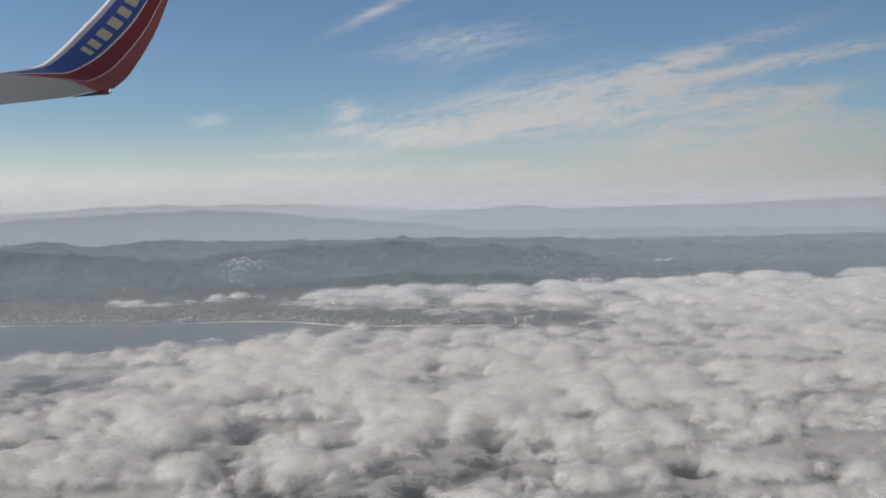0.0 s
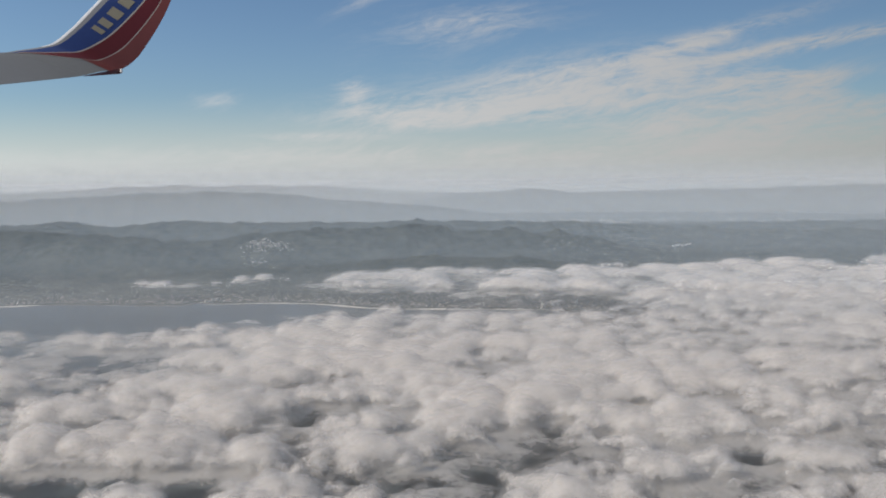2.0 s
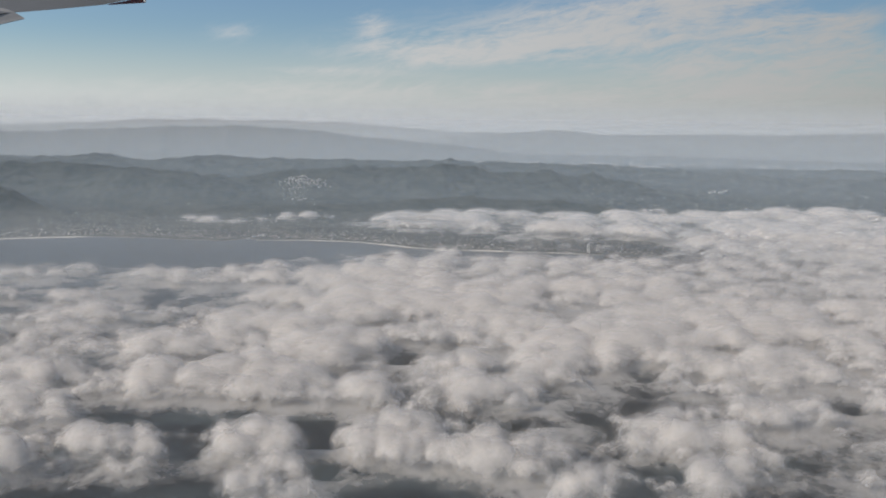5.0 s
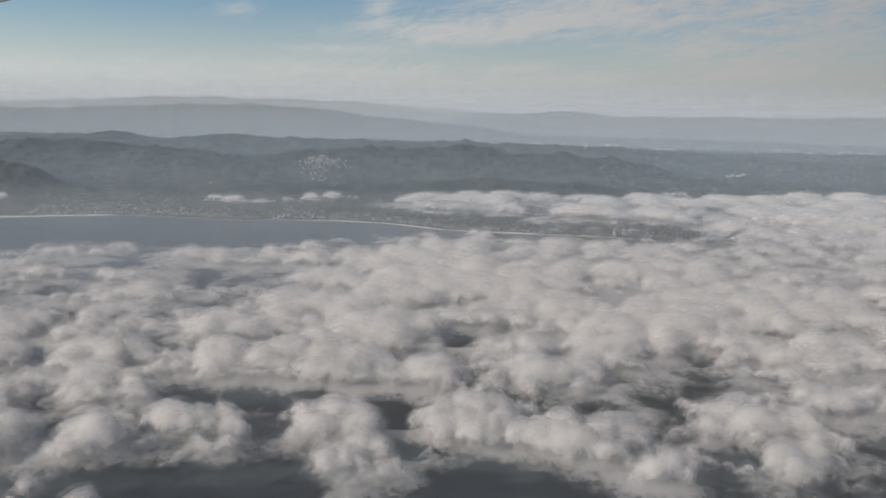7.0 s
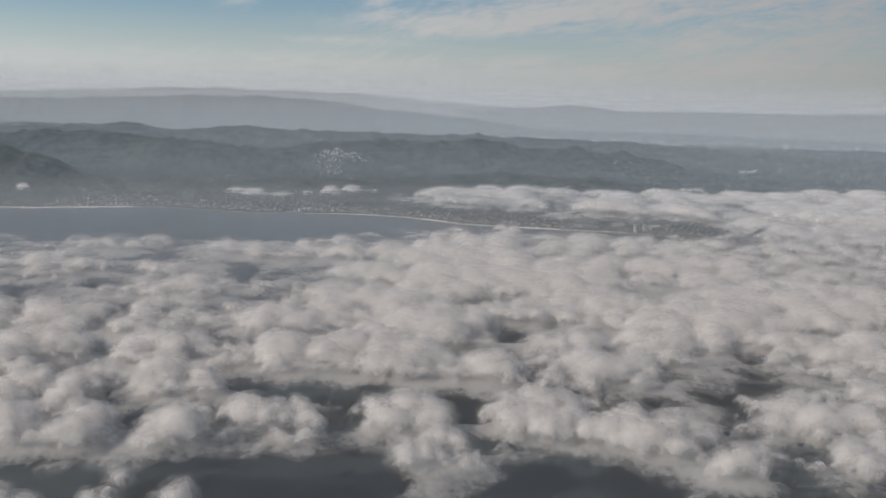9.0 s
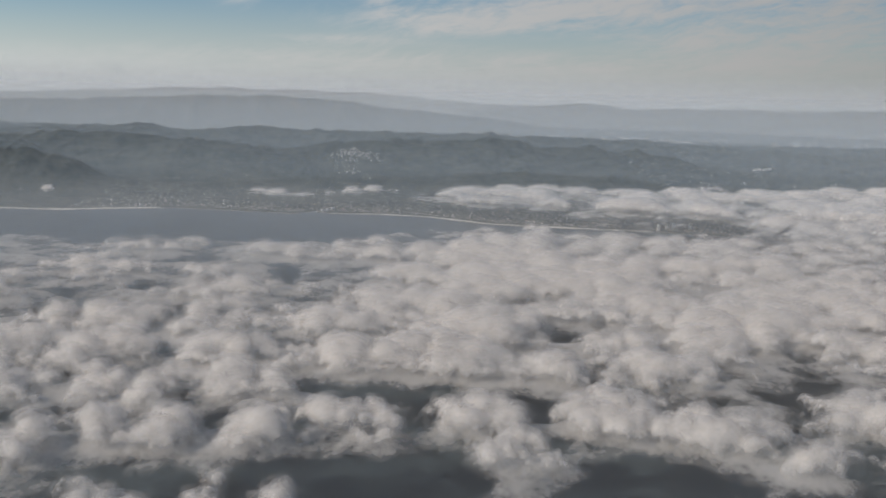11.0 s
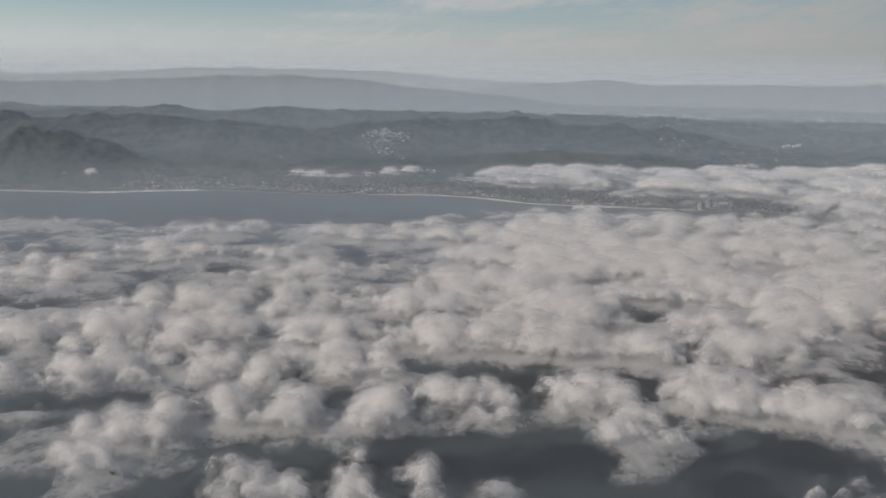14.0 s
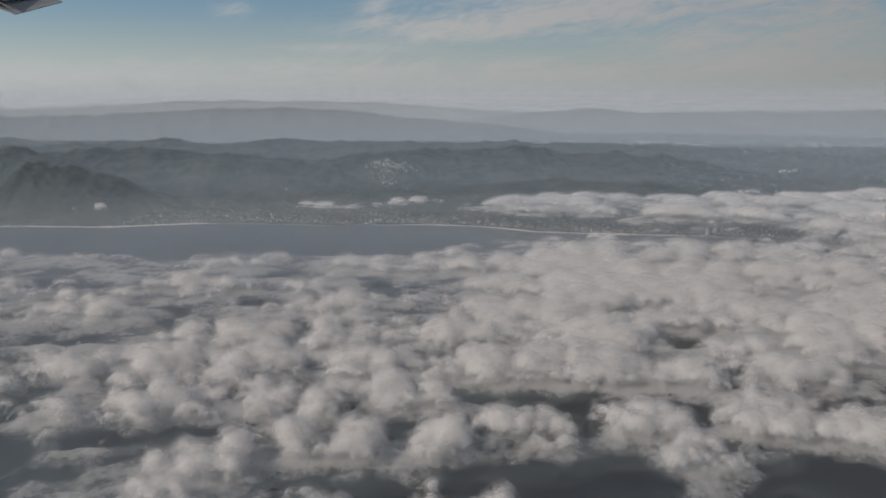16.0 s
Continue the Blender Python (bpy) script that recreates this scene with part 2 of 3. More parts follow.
def domes(x, y, size, seed, join=0.56):
    """Round heads, one in each cell: 1 on top, 0 at the rim."""
    x, y = x / size, y / size
    ix, iy = np.floor(x), np.floor(y)
    best = np.full(x.shape, -9.0)
    for dx in (-1, 0, 1):
        for dy in (-1, 0, 1):
            cx, cy = ix + dx, iy + dy
            px, py = cx + 0.15 + 0.7 * lattice(cx, cy, seed), cy + 0.15 + 0.7 * lattice(cx, cy, seed + 1)
            r = 0.62 + 0.4 * lattice(cx, cy, seed + 2)
            d = 1 - ((x - px) ** 2 + (y - py) ** 2) / (r * r)
            # smooth union
            h = np.clip(0.5 + (d - best) / join, 0, 1)
            best = best * (1 - h) + d * h + 0.5 * join * h * (1 - h)
    return np.clip(best, -0.6, 1.2)


def step(a, b, v):
    f = np.clip((v - a) / (b - a), 0, 1)
    return f * f * (3 - 2 * f)


def oval(x, y, cx, cy, rx, ry, turn=0.0):
    c, s = math.cos(radians(turn)), math.sin(radians(turn))
    a, b = ((x - cx) * c + (y - cy) * s) / rx, (-(x - cx) * s + (y - cy) * c) / ry
    return np.exp(-(a * a + b * b) ** 1.4)


def sheet(name, x, y, z, mat, keep=None, fields=None):
    """A mesh from a grid of points, with smooth shading; keep: which grid points carry surface."""
    rows, cols = x.shape
    ids = np.arange(rows * cols).reshape(rows, cols)
    q = np.stack([ids[:-1, :-1], ids[:-1, 1:], ids[1:, 1:], ids[1:, :-1]], -1).reshape(-1, 4)
    co = np.stack([x, y, z], -1).reshape(-1, 3)
    if keep is not None:
        kf = keep.reshape(-1)
        q = q[kf[q].any(1)]
        used = np.unique(q)
        remap = np.zeros(rows * cols, int)
        remap[used] = np.arange(len(used))
        q, co = remap[q], co[used]
        fields = {n: f.reshape(-1)[used] for n, f in (fields or {}).items()}
    me = bpy.data.meshes.new(name)
    me.vertices.add(len(co))
    me.vertices.foreach_set("co", co.astype(np.float32).ravel())
    me.loops.add(q.size)
    me.loops.foreach_set("vertex_index", q.astype(np.int32).ravel())
    me.polygons.add(len(q))
    me.polygons.foreach_set("loop_start", np.arange(0, q.size, 4, dtype=np.int32))
    me.polygons.foreach_set("use_smooth", np.ones(len(q), bool))
    me.update(calc_edges=True)
    for n, f in (fields or {}).items():
        me.attributes.new(n, "FLOAT", "POINT").data.foreach_set("value", np.asarray(f).reshape(-1).astype(np.float32))
    me.materials.append(mat)
    return me


def fan(near, far, rows, cols, wide=0.9, mid=-107.0, behind=190.0):
    """A grid over the plan that is finer towards the flight path."""
    y = near * (far / near) ** np.linspace(0, 1, rows)
    u = np.linspace(-wide, wide, cols)
    yy = np.repeat(y[:, None], cols, 1)
    return mid + u[None, :] * (yy + behind), yy


# ---- sea, land and mountains ----
COAST = np.array([(-3000, 900), (-1300, 960), (-800, 983), (-680, 979), (-627, 998), (-545, 1023), (-480, 1017), (-375, 1000),
                  (-350, 1026), (-330, 1010), (-272, 1013), (-196, 1002), (-123, 962), (-53, 947), (16, 940), (92, 935), (209, 902),
                  (500, 850), (1200, 700), (3000, 300)])


def shore(x):
    return np.interp(x, COAST[:, 0], COAST[:, 1]) + 3.0 * (fbm(x, x * 0, 45.0, 3, 71) - 0.5)


def land_height(x, y):
    inland = y - shore(x)
    plain = step(0, 8, inland) * 1.6 + step(10, 200, inland) * 2.5
    # the coastal range, high in the west and sinking towards a plain in the east
    crest = 1900 + 0.05 * x
    top = np.interp(x, [-1600, -900, -420, -40, 300, 480, 900, 2000], [68, 62, 58, 60, 50, 42, 40, 40])
    rise = np.clip((inland - 80 - 70 * fbm(x, y, 160.0, 2, 5) - 430 * step(120, 430, x)) / (crest - 1120), 0, 1)
    fall = 1 - 0.6 * step(crest, crest + 600, y)
    spurs = 0.6 * ridged(x * 1.25, y * 0.8, 260.0, 5, 11) + 0.4 * ridged(x * 1.3, y * 0.8, 110.0, 4, 13)
    hills = top * step(0, 1, rise) ** 0.75 * fall * (0.60 + 0.62 * spurs)
    # steep shoulders that come down to the sea
    for cx, cy, rx, ry, h in ((-890, 1165, 160, 90, 66), (-1150, 1220, 230, 130, 50), (-352, 1432, 60, 50, 18), (-610, 1360, 150, 80, 40), (-960, 1480, 220, 160, 24), (-200, 1560, 200, 150, 12)):
        hills = hills + oval(x, y, cx, cy, rx, ry) * h * (0.84 + 0.24 * ridged(x, y, 120.0, 5, 23)) * step(0, 60, inland)
    # ravines
    steep = step(5, 34, hills)
    hills = hills + ((ridged(x * 1.2, y * 0.7, 78.0, 4, 29) - 0.52) * 11 + (ridged(x, y * 0.8, 30.0, 3, 37) - 0.5) * 5) * steep
    # the broad valley floor behind the range
    valley = step(crest + 450, crest + 850, y)
    return plain + hills * (1 - valley) + valley * (14 + 3 * fbm(x, y, 300.0, 3, 41))


def land_grid():
    y = np.concatenate([800 * (2600 / 800) ** np.linspace(0, 1, 500, endpoint=False), np.linspace(2600, 4700, 50)])
    u = np.linspace(-0.76, 0.76, 640)
    yy = np.repeat(y[:, None], 640, 1)
    return -107.0 + u[None, :] * (yy + 190.0), yy


x, y = land_grid()
z = land_height(x, y)
inland = y - shore(x)
z = np.where(inland < 0, np.maximum(inland * 0.08, -4.0), z)
flat = np.clip(1.3 - z / 16.0, 0, 1) * step(4, 12, inland)
flat = np.maximum(flat, 0.75 * step(250, 650, x) * step(60, 200, inland))
flat = np.maximum(flat, oval(x, y, -358, 1410, 45, 60)) * (0.35 + 0.9 * step(0.4, 0.6, fbm(x, y, 90.0, 3, 55)))
land = new("ground", sheet("ground", x, y, z, SLOPE, keep=inland > -30, fields={"town": flat}))
tagged(land, "dark brush-covered coastal hills falling to a built-up shore", "land", kind="structure")

gx, gy = np.meshgrid(np.linspace(-4950, 4950, 60), np.linspace(-4950, 4950, 60))
water = new("water", sheet("water", gx, gy, gx * 0, SEA))
tagged(water, "calm grey-blue ocean under low cloud", "sea", kind="structure")


def far_range(name, radius, size, seed, skyline, label):
    """A distant range along an arc round the flight path; skyline: its rise over the eye's level by bearing, in thousandths."""
    a = np.linspace(radians(-62), radians(62), 1000)
    r = np.linspace(0, 1, 34)
    aa, rr = np.meshgrid(a, r)
    x, y = -107 + np.sin(aa) * (radius + 420 * (rr - 0.5)), np.cos(aa) * (radius + 420 * (rr - 0.5))
    prof = np.sin(rr * math.pi) ** 0.8
    crest = 158 + radius * 0.001 * np.interp(np.tan(aa), *zip(*skyline)) + 26 * (fbm(x, y * 0.3, size * 0.5, 6, seed, 0.6) - 0.5)
    spurs = 1 - 0.5 * (1 - ridged(x, y, size * 0.3, 5, seed + 9)) * (1 - 0.75 * np.sin(rr * math.pi))
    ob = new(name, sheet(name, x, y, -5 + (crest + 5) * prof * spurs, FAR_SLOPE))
    return tagged(ob, label, "mountains", kind="structure")


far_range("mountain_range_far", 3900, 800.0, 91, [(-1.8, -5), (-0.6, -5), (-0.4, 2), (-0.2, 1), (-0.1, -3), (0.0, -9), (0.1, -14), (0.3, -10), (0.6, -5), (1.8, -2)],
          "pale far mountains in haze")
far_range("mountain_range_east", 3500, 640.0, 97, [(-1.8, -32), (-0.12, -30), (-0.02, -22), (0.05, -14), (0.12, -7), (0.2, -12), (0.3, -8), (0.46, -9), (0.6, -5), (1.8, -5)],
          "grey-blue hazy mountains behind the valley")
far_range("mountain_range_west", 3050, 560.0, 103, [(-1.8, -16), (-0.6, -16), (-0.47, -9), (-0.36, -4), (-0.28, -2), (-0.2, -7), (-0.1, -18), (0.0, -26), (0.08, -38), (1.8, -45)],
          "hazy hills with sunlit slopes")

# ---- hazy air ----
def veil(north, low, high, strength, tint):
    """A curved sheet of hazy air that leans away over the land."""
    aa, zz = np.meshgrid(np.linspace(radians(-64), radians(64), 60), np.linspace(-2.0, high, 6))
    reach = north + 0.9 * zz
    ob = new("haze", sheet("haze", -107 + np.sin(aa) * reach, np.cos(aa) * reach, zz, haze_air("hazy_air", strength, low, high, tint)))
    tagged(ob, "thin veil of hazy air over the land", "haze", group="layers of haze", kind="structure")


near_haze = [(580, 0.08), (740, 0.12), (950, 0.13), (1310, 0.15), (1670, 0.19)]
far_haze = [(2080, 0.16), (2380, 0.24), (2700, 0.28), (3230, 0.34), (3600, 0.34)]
# half-clear sheets stand in for distance haze, its colour put into each tint
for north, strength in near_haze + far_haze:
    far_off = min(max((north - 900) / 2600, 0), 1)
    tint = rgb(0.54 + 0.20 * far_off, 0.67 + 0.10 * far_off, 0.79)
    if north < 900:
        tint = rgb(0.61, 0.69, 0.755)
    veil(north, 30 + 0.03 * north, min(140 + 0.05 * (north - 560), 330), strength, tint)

# a thin level sheet of haze added over the low cloud to pale gaps and sea
def low_haze():
    m, k = material("level_haze")
    p = place_of(k)
    north = k.parts(p)[1]
    a = k.math("MULTIPLY", k.range(north, 600.0, 940.0, 1.0, 0.0, smooth=True), k.range(north, 190.0, 480.0, 0.075, 0.17, smooth=True))
    a = k.math("MULTIPLY", a, k.range(k.noise(p, 0.006, 3.0), 0.3, 0.7, 0.8, 1.15))
    d = k.add("ShaderNodeBsdfDiffuse", Color=rgb(0.84, 0.86, 0.87))
    t = k.add("ShaderNodeBsdfTranslucent", Color=rgb(0.84, 0.86, 0.87))
    clear = k.add("ShaderNodeBsdfTransparent")
    return finish(m, k, k.shader(a, clear.outputs[0], k.shader(0.3, d.outputs[0], t.outputs[0])))


hx, hy = np.meshgrid(np.linspace(-1800, 1800, 20), np.linspace(-900, 1020, 20))
tagged(new("haze", sheet("haze", hx, hy, hx * 0 + 58, low_haze())), "thin level sheet of haze added over the clouds", "haze", kind="structure")

# ---- clouds ----
# heads and gaps of the deck, stretch by stretch: middle and reach, eastward and northward
HEADS_WEST = [(-315, 208, 14, 20), (-296, 225, 11, 15), (-279, 239, 6, 9), (-255, 240, 12, 14), (-225, 237, 15, 17), (-285, 282, 22, 19), (-354, 277, 22, 20),
              (-241, 289, 25, 14), (-315, 329, 23, 16), (-364, 325, 15, 15), (-397, 314, 13, 16), (-380, 265, 7, 10), (-258, 182, 9, 10), (-241, 180, 5, 6),
              (-224, 186, 9, 10), (-202, 189, 7, 9), (-361, 374, 8, 10), (-331, 382, 20, 18), (-449, 431, 38, 32), (-401, 515, 28, 20), (-296, 450, 23, 22)]
HEADS_MIDDLE = [(-255, 324, 33, 17), (-201, 326, 25, 19), (-155, 325, 27, 20), (-112, 321, 20, 17), (-200, 252, 7, 10), (-178, 250, 16, 16), (-146, 260, 17, 17),
                (-128, 230, 20, 17), (-84, 269, 23, 24), (-56, 249, 20, 20), (-177, 195, 9, 9), (-70, 189, 10, 7), (-236, 385, 11, 13), (-280, 592, 46, 26),
                (-169, 345, 27, 14), (-77, 354, 17, 19), (-54, 318, 23, 15), (-62, 492, 24, 26), (-9, 381, 27, 28)]
HEADS_EAST = [(48, 339, 26, 20), (14, 270, 19, 16), (-28, 227, 19, 11), (-42, 218, 8, 9), (12, 230, 14, 11), (63, 344, 25, 20), (145, 369, 22, 25), (57, 298, 22, 16),
              (124, 304, 17, 16)]
GAPS_WEST = [(-202, 220, 24, 15), (-165, 218, 22, 13), (-245, 210, 12, 9), (-267, 213, 9, 10), (-321, 257, 15, 6), (-363, 250, 9, 8), (-283, 190, 10, 8), (-328, 186, 7, 7),
             (-210, 269, 5, 7), (-322, 296, 5, 7), (-296, 342, 5, 6), (-439, 381, 19, 12), (-402, 408, 16, 11), (-371, 423, 34, 12), (-370, 355, 9, 10), (-268, 509, 20, 15),
             (-358, 483, 23, 22), (-525, 541, 31, 22), (-320, 244, 5, 8), (-242, 262, 4, 6), (-268, 248, 4, 5), (-280, 305, 20, 5), (-269, 530, 22, 11)]
GAPS_EAST = [(-164, 296, 56, 11), (-149, 192, 29, 11), (-75, 223, 26, 16), (-103, 199, 20, 11), (-113, 281, 11, 11), (-253, 363, 18, 8), (-90, 389, 16, 14), (-25, 483, 20, 8),
             (13, 315, 9, 12), (33, 318, 15, 10), (110, 410, 22, 15), (1, 250, 15, 7), (-116, 250, 8, 7), (24, 362, 10, 10), (3, 306, 12, 9), (104, 326, 13, 11), (-96, 379, 12, 10),
             (-69, 338, 14, 6), (-68, 404, 6, 8), (-194, 362, 21, 6), (86, 395, 14, 6), (162, 334, 14, 9), (225, 428, 32, 9), (-40, 296, 14, 5)]


def cloud_cover(x, y):
    """How closely the plan is covered: above 0 there is cloud."""
    c = 0.30 + 1.15 * (fbm(x * 0.7, y, 55.0, 4, 201) - 0.5)
    # thinner in the west, closed in the east, broken up close to the flight path
    c = c - 0.36 * step(-60, -420, x) * step(330, 560, y) - 0.12 * step(-180, -360, x)
    c = c - 0.34 * step(350, 280, y) * step(60, -40, x) - 0.22 * step(250, 210, y) - 0.3 * step(250, 225, y) * step(-135, -105, x) - 0.13 * step(-190, -230, x) * step(270, 320, y) * step(520, 440, y) - 0.26 * step(-60, 10, x) * step(75, 35, x) * step(400, 320, y) - 0.14 * step(30, 260, x) * step(760, 600, y) + 0.1 * step(-260, -80, x) * step(330, 420, y)
    c = c + 0.18 * step(330, 430, y) * step(690, 560, y) * step(-270, -150, x) + 1.05 * step(165, 105, y)
    # the seaward edge of the deck
    edge = np.interp(x, [-900, -560, -360, -215, -160, -80, 0, 113, 170, 230, 310], [690, 700, 705, 730, 790, 775, 760, 750, 800, 940, 1400])
    c = c - 1.9 * step(-80, 50, y - edge + 80 * (fbm(x, y, 45.0, 3, 207) - 0.5))
    wx, wy = x + 7 * (fbm(x, y, 16.0, 3, 221) - 0.5), y + 7 * (fbm(x, y, 16.0, 3, 227) - 0.5)
    head = 0.0 * x
    for cx, cy, rx, ry in HEADS_WEST + HEADS_MIDDLE + HEADS_EAST:
        head = np.maximum(head, oval(wx, wy, cx, cy, rx, ry))
    for cx, cy, rx, ry in GAPS_WEST + GAPS_EAST:
        c = c - (0.8 + 0.55 * step(330, 270, y)) * oval(wx, wy, cx, cy, rx, ry)
    return c + 0.62 * head


def bank_cover(x, y):
    """The bank of cloud that lies on the land."""
    c = 0.25 + 1.2 * (fbm(x, y, 60.0, 4, 211) - 0.5)
    front = np.interp(x, [-230, -196, -122, -21, 43, 101, 129, 164, 245, 400], [1000, 1010, 970, 930, 905, 935, 940, 860, 740, 600])
    back = np.interp(x, [-230, -115, -26, 147, 484, 1200], [1090, 1170, 1190, 1200, 1250, 1300])
    wob = 110 * (fbm(x, y, 45.0, 4, 217) - 0.5)
    c = c + 0.32 - (1.6 - 0.75 * step(-110, 30, x)) * step(55, -45, y - front + wob) - 1.8 * step(-75, 35, y - back + 0.6 * wob) - 1.6 * step(-200, -290, x + 0.6 * wob)
    for cx, cy, rx, ry in ((-440, 1052, 20, 16), (-410, 1046, 26, 20), (-372, 1044, 26, 18), (-336, 1056, 18, 14), (-312, 1090, 18, 26), (-280, 1096, 18, 24), (-250, 1100, 14, 14), (-714, 1018, 11, 8), (-748, 1022, 9, 6)):
        c = np.maximum(c, -0.9 + 1.55 * oval(x, y, cx, cy, rx, ry) + 1.2 * (fbm(x, y, 20.0, 4, 231) - 0.5))
    return c


def cloud_layers(name, label, grid, shells, cover, base, tall, seed, heads, mist):
    x, y = grid
    wx = x + 12 * (fbm(x, y, 24.0, 3, seed + 1) - 0.5) + 3 * (fbm(x, y, 7.0, 2, seed + 3) - 0.5)
    wy = y + 12 * (fbm(x, y, 24.0, 3, seed + 5) - 0.5) + 3 * (fbm(x, y, 7.0, 2, seed + 7) - 0.5)
    clump = domes(wx * 0.6, wy, heads * 2.7, seed + 10)
    away = step(380, 620, y)
    big = domes(wx * 0.55, wy, heads, seed + 20) * (1 - away) + domes(wx * 0.64, wy, heads * 1.6, seed + 25, 0.24) * away
    mid = domes(wx * 0.9, wy, heads * 0.48, seed + 30)
    near_by = step(620, 230, y)
    mid = 0.72 + (mid - 0.72) * (0.3 + 0.7 * near_by)
    billow = fbm(wx, wy, 9.0, 4, seed + 45, 0.6) - 0.5
    calm = step(-250, -60, x) * step(300, 420, y)
    whole = cover(x, y) + (0.85 - 0.1 * calm) * (clump - 0.72) + 1.05 * (big - 0.72) + (0.5 - 0.15 * calm) * (mid - 0.72)
    amount = whole + 0.6 * billow + 0.28 * (fbm(x, y, 4.0, 3, seed + 60) - 0.5)
    body = np.clip(whole + 0.05, 0, 1.6)
    z = base(x, y) + tall(x, y) * (body / (body + 0.55)) * (0.44 + 0.28 * clump + (0.36 + 0.2 * away) * big + 0.14 * mid + 0.55 * billow * (0.3 + 0.7 * near_by))
    gy = np.gradient(z, axis=0) / np.gradient(y, axis=0)
    gx = np.gradient(z, axis=1) / np.gradient(x, axis=1)
    n = np.sqrt(1 + np.minimum(gx * gx, 9) + np.minimum(gy * gy, 9))
    nx, ny, nz = -np.clip(gx, -3, 3) / n, -np.clip(gy, -3, 3) / n, 1 / n
    thing = new(name)
    layers = [("cloud_body", 0.0, CLOUD_CORE, 1)] + [("cloud_mist", 0.45 + 0.75 * i + 0.06 * i * i, mat, 2) for i, mat in enumerate(CLOUD_SHELLS[:shells])]
    for part, lift, mat, cut in layers:
        s = (slice(None, None, cut), slice(None, None, cut))
        grow = lift * (0.3 + 1.4 * fbm(x[s], y[s], 7.0, 4, seed + 77 + int(lift * 10), 0.6))
        me = sheet(part, x[s] + nx[s] * grow, y[s] + ny[s] * grow, z[s] + nz[s] * grow, mat,
                   keep=amount[s] > -0.4, fields={"amount": amount[s]})
        ob = new(part, me)
        ob.parent = thing
    # thin grey cloud under the heads
    s = (slice(None, None, 4), slice(None, None, 4))
    thin = 0.75 * cover(x[s], y[s]) + 0.45 * (clump[s] - 0.6) + 1.5 * (fbm(x[s], y[s], 26.0, 5, seed + 90, 0.6) - 0.45) + mist(x[s], y[s])
    ob = new("thin_cloud", sheet("thin_cloud", x[s], y[s], base(x[s], y[s]) - 1 + 5 * thin.clip(-0.2, 0.8), CLOUD_THIN, keep=thin > -0.3, fields={"amount": thin}))
    ob.parent = thing
    return tagged(thing, label, "clouds", kind="stuff")


cloud_layers("cloud_deck", "low deck of soft white stratocumulus with dark gaps over the sea", fan(130.0, 900.0, 620, 570, 0.74), 5, cloud_cover,
             lambda x, y: 35 - 8 * step(250, 800, y), lambda x, y: 14 - 1 * step(280, 700, y), 300, 13.0,
             lambda x, y: 0.08 + 0.14 * step(250, 320, y) + 0.08 * step(-150, -300, x) + 0.22 * step(-200, -40, x) * step(280, 380, y) * step(720, 640, y)
             + 0.12 * step(-40, 20, x) * step(380, 300, y))
south = np.meshgrid(np.linspace(-420, 210, 150), np.linspace(-300, 118, 100))
cloud_layers("cloud_deck", "low deck of soft white stratocumulus under the flight path", (south[0], south[1]), 2, cloud_cover,
             lambda x, y: 35 + 0 * x, lambda x, y: 12 + 0 * x, 300, 13.0, lambda x, y: 0.12 * step(-150, -300, x))
cloud_layers("cloud_bank", "bank of white cloud lying over the coastal town", fan(650.0, 1400.0, 300, 560, 0.72), 5, bank_cover,
             lambda x, y: 18 + 2 * step(-150, -270, x), lambda x, y: 6 + 10 * step(-270, -150, x), 400, 25.0,
             lambda x, y: step(-120, 40, x) * step(740, 800, y) * step(980, 900, y) * (-0.1 + 1.2 * step(150, 240, x)))

# ---- shore and buildings ----


def ground_at(x, y):
    """The height of the land at a point."""
    v = float(land_height(np.array([float(x)]), np.array([float(y)]))[0])
    return v


def part(name, bm, mat, parent, label=""):
    me = bpy.data.meshes.new(name)
    bm.to_mesh(me)
    bm.free()
    me.materials.append(mat)
    ob = new(name, me)
    ob.parent = parent
    return tagged(ob, label)


def boxed(bm, cx, cy, z0, wx, wy, h, taper=1.0):
    lo = [bm.verts.new((cx + sx * wx / 2, cy + sy * wy / 2, z0)) for sx, sy in ((-1, -1), (1, -1), (1, 1), (-1, 1))]
    hi = [bm.verts.new((cx + sx * wx / 2 * taper, cy + sy * wy / 2 * taper, z0 + h)) for sx, sy in ((-1, -1), (1, -1), (1, 1), (-1, 1))]
    bm.faces.new(lo[::-1])
    bm.faces.new(hi)
    for i in range(4):
        j = (i + 1) % 4
        bm.faces.new((lo[i], lo[j], hi[j], hi[i]))


bx = np.linspace(-1400, 320, 900)
bw = 2.4 + 4.0 * step(0.35, 0.65, fbm(bx, bx * 0, 130.0, 2, 31)) * np.where((bx > -700), 1.0, 0.6) + 2.0 * step(-330, -200, bx) * step(0, -100, bx) - 1.2 * step(-60, 20, bx)
rows_b = np.linspace(0, 1, 5)[:, None]
sx, sy = np.repeat(bx[None, :], 5, 0), shore(bx)[None, :] - 1.5 + rows_b * bw[None, :]
beach = new("beach", sheet("beach", sx, sy, np.maximum(land_height(sx, sy), 0.1) + 0.35 + 0 * sx, SAND))
tagged(beach, "pale sand beach along the shore", "beach", kind="structure")


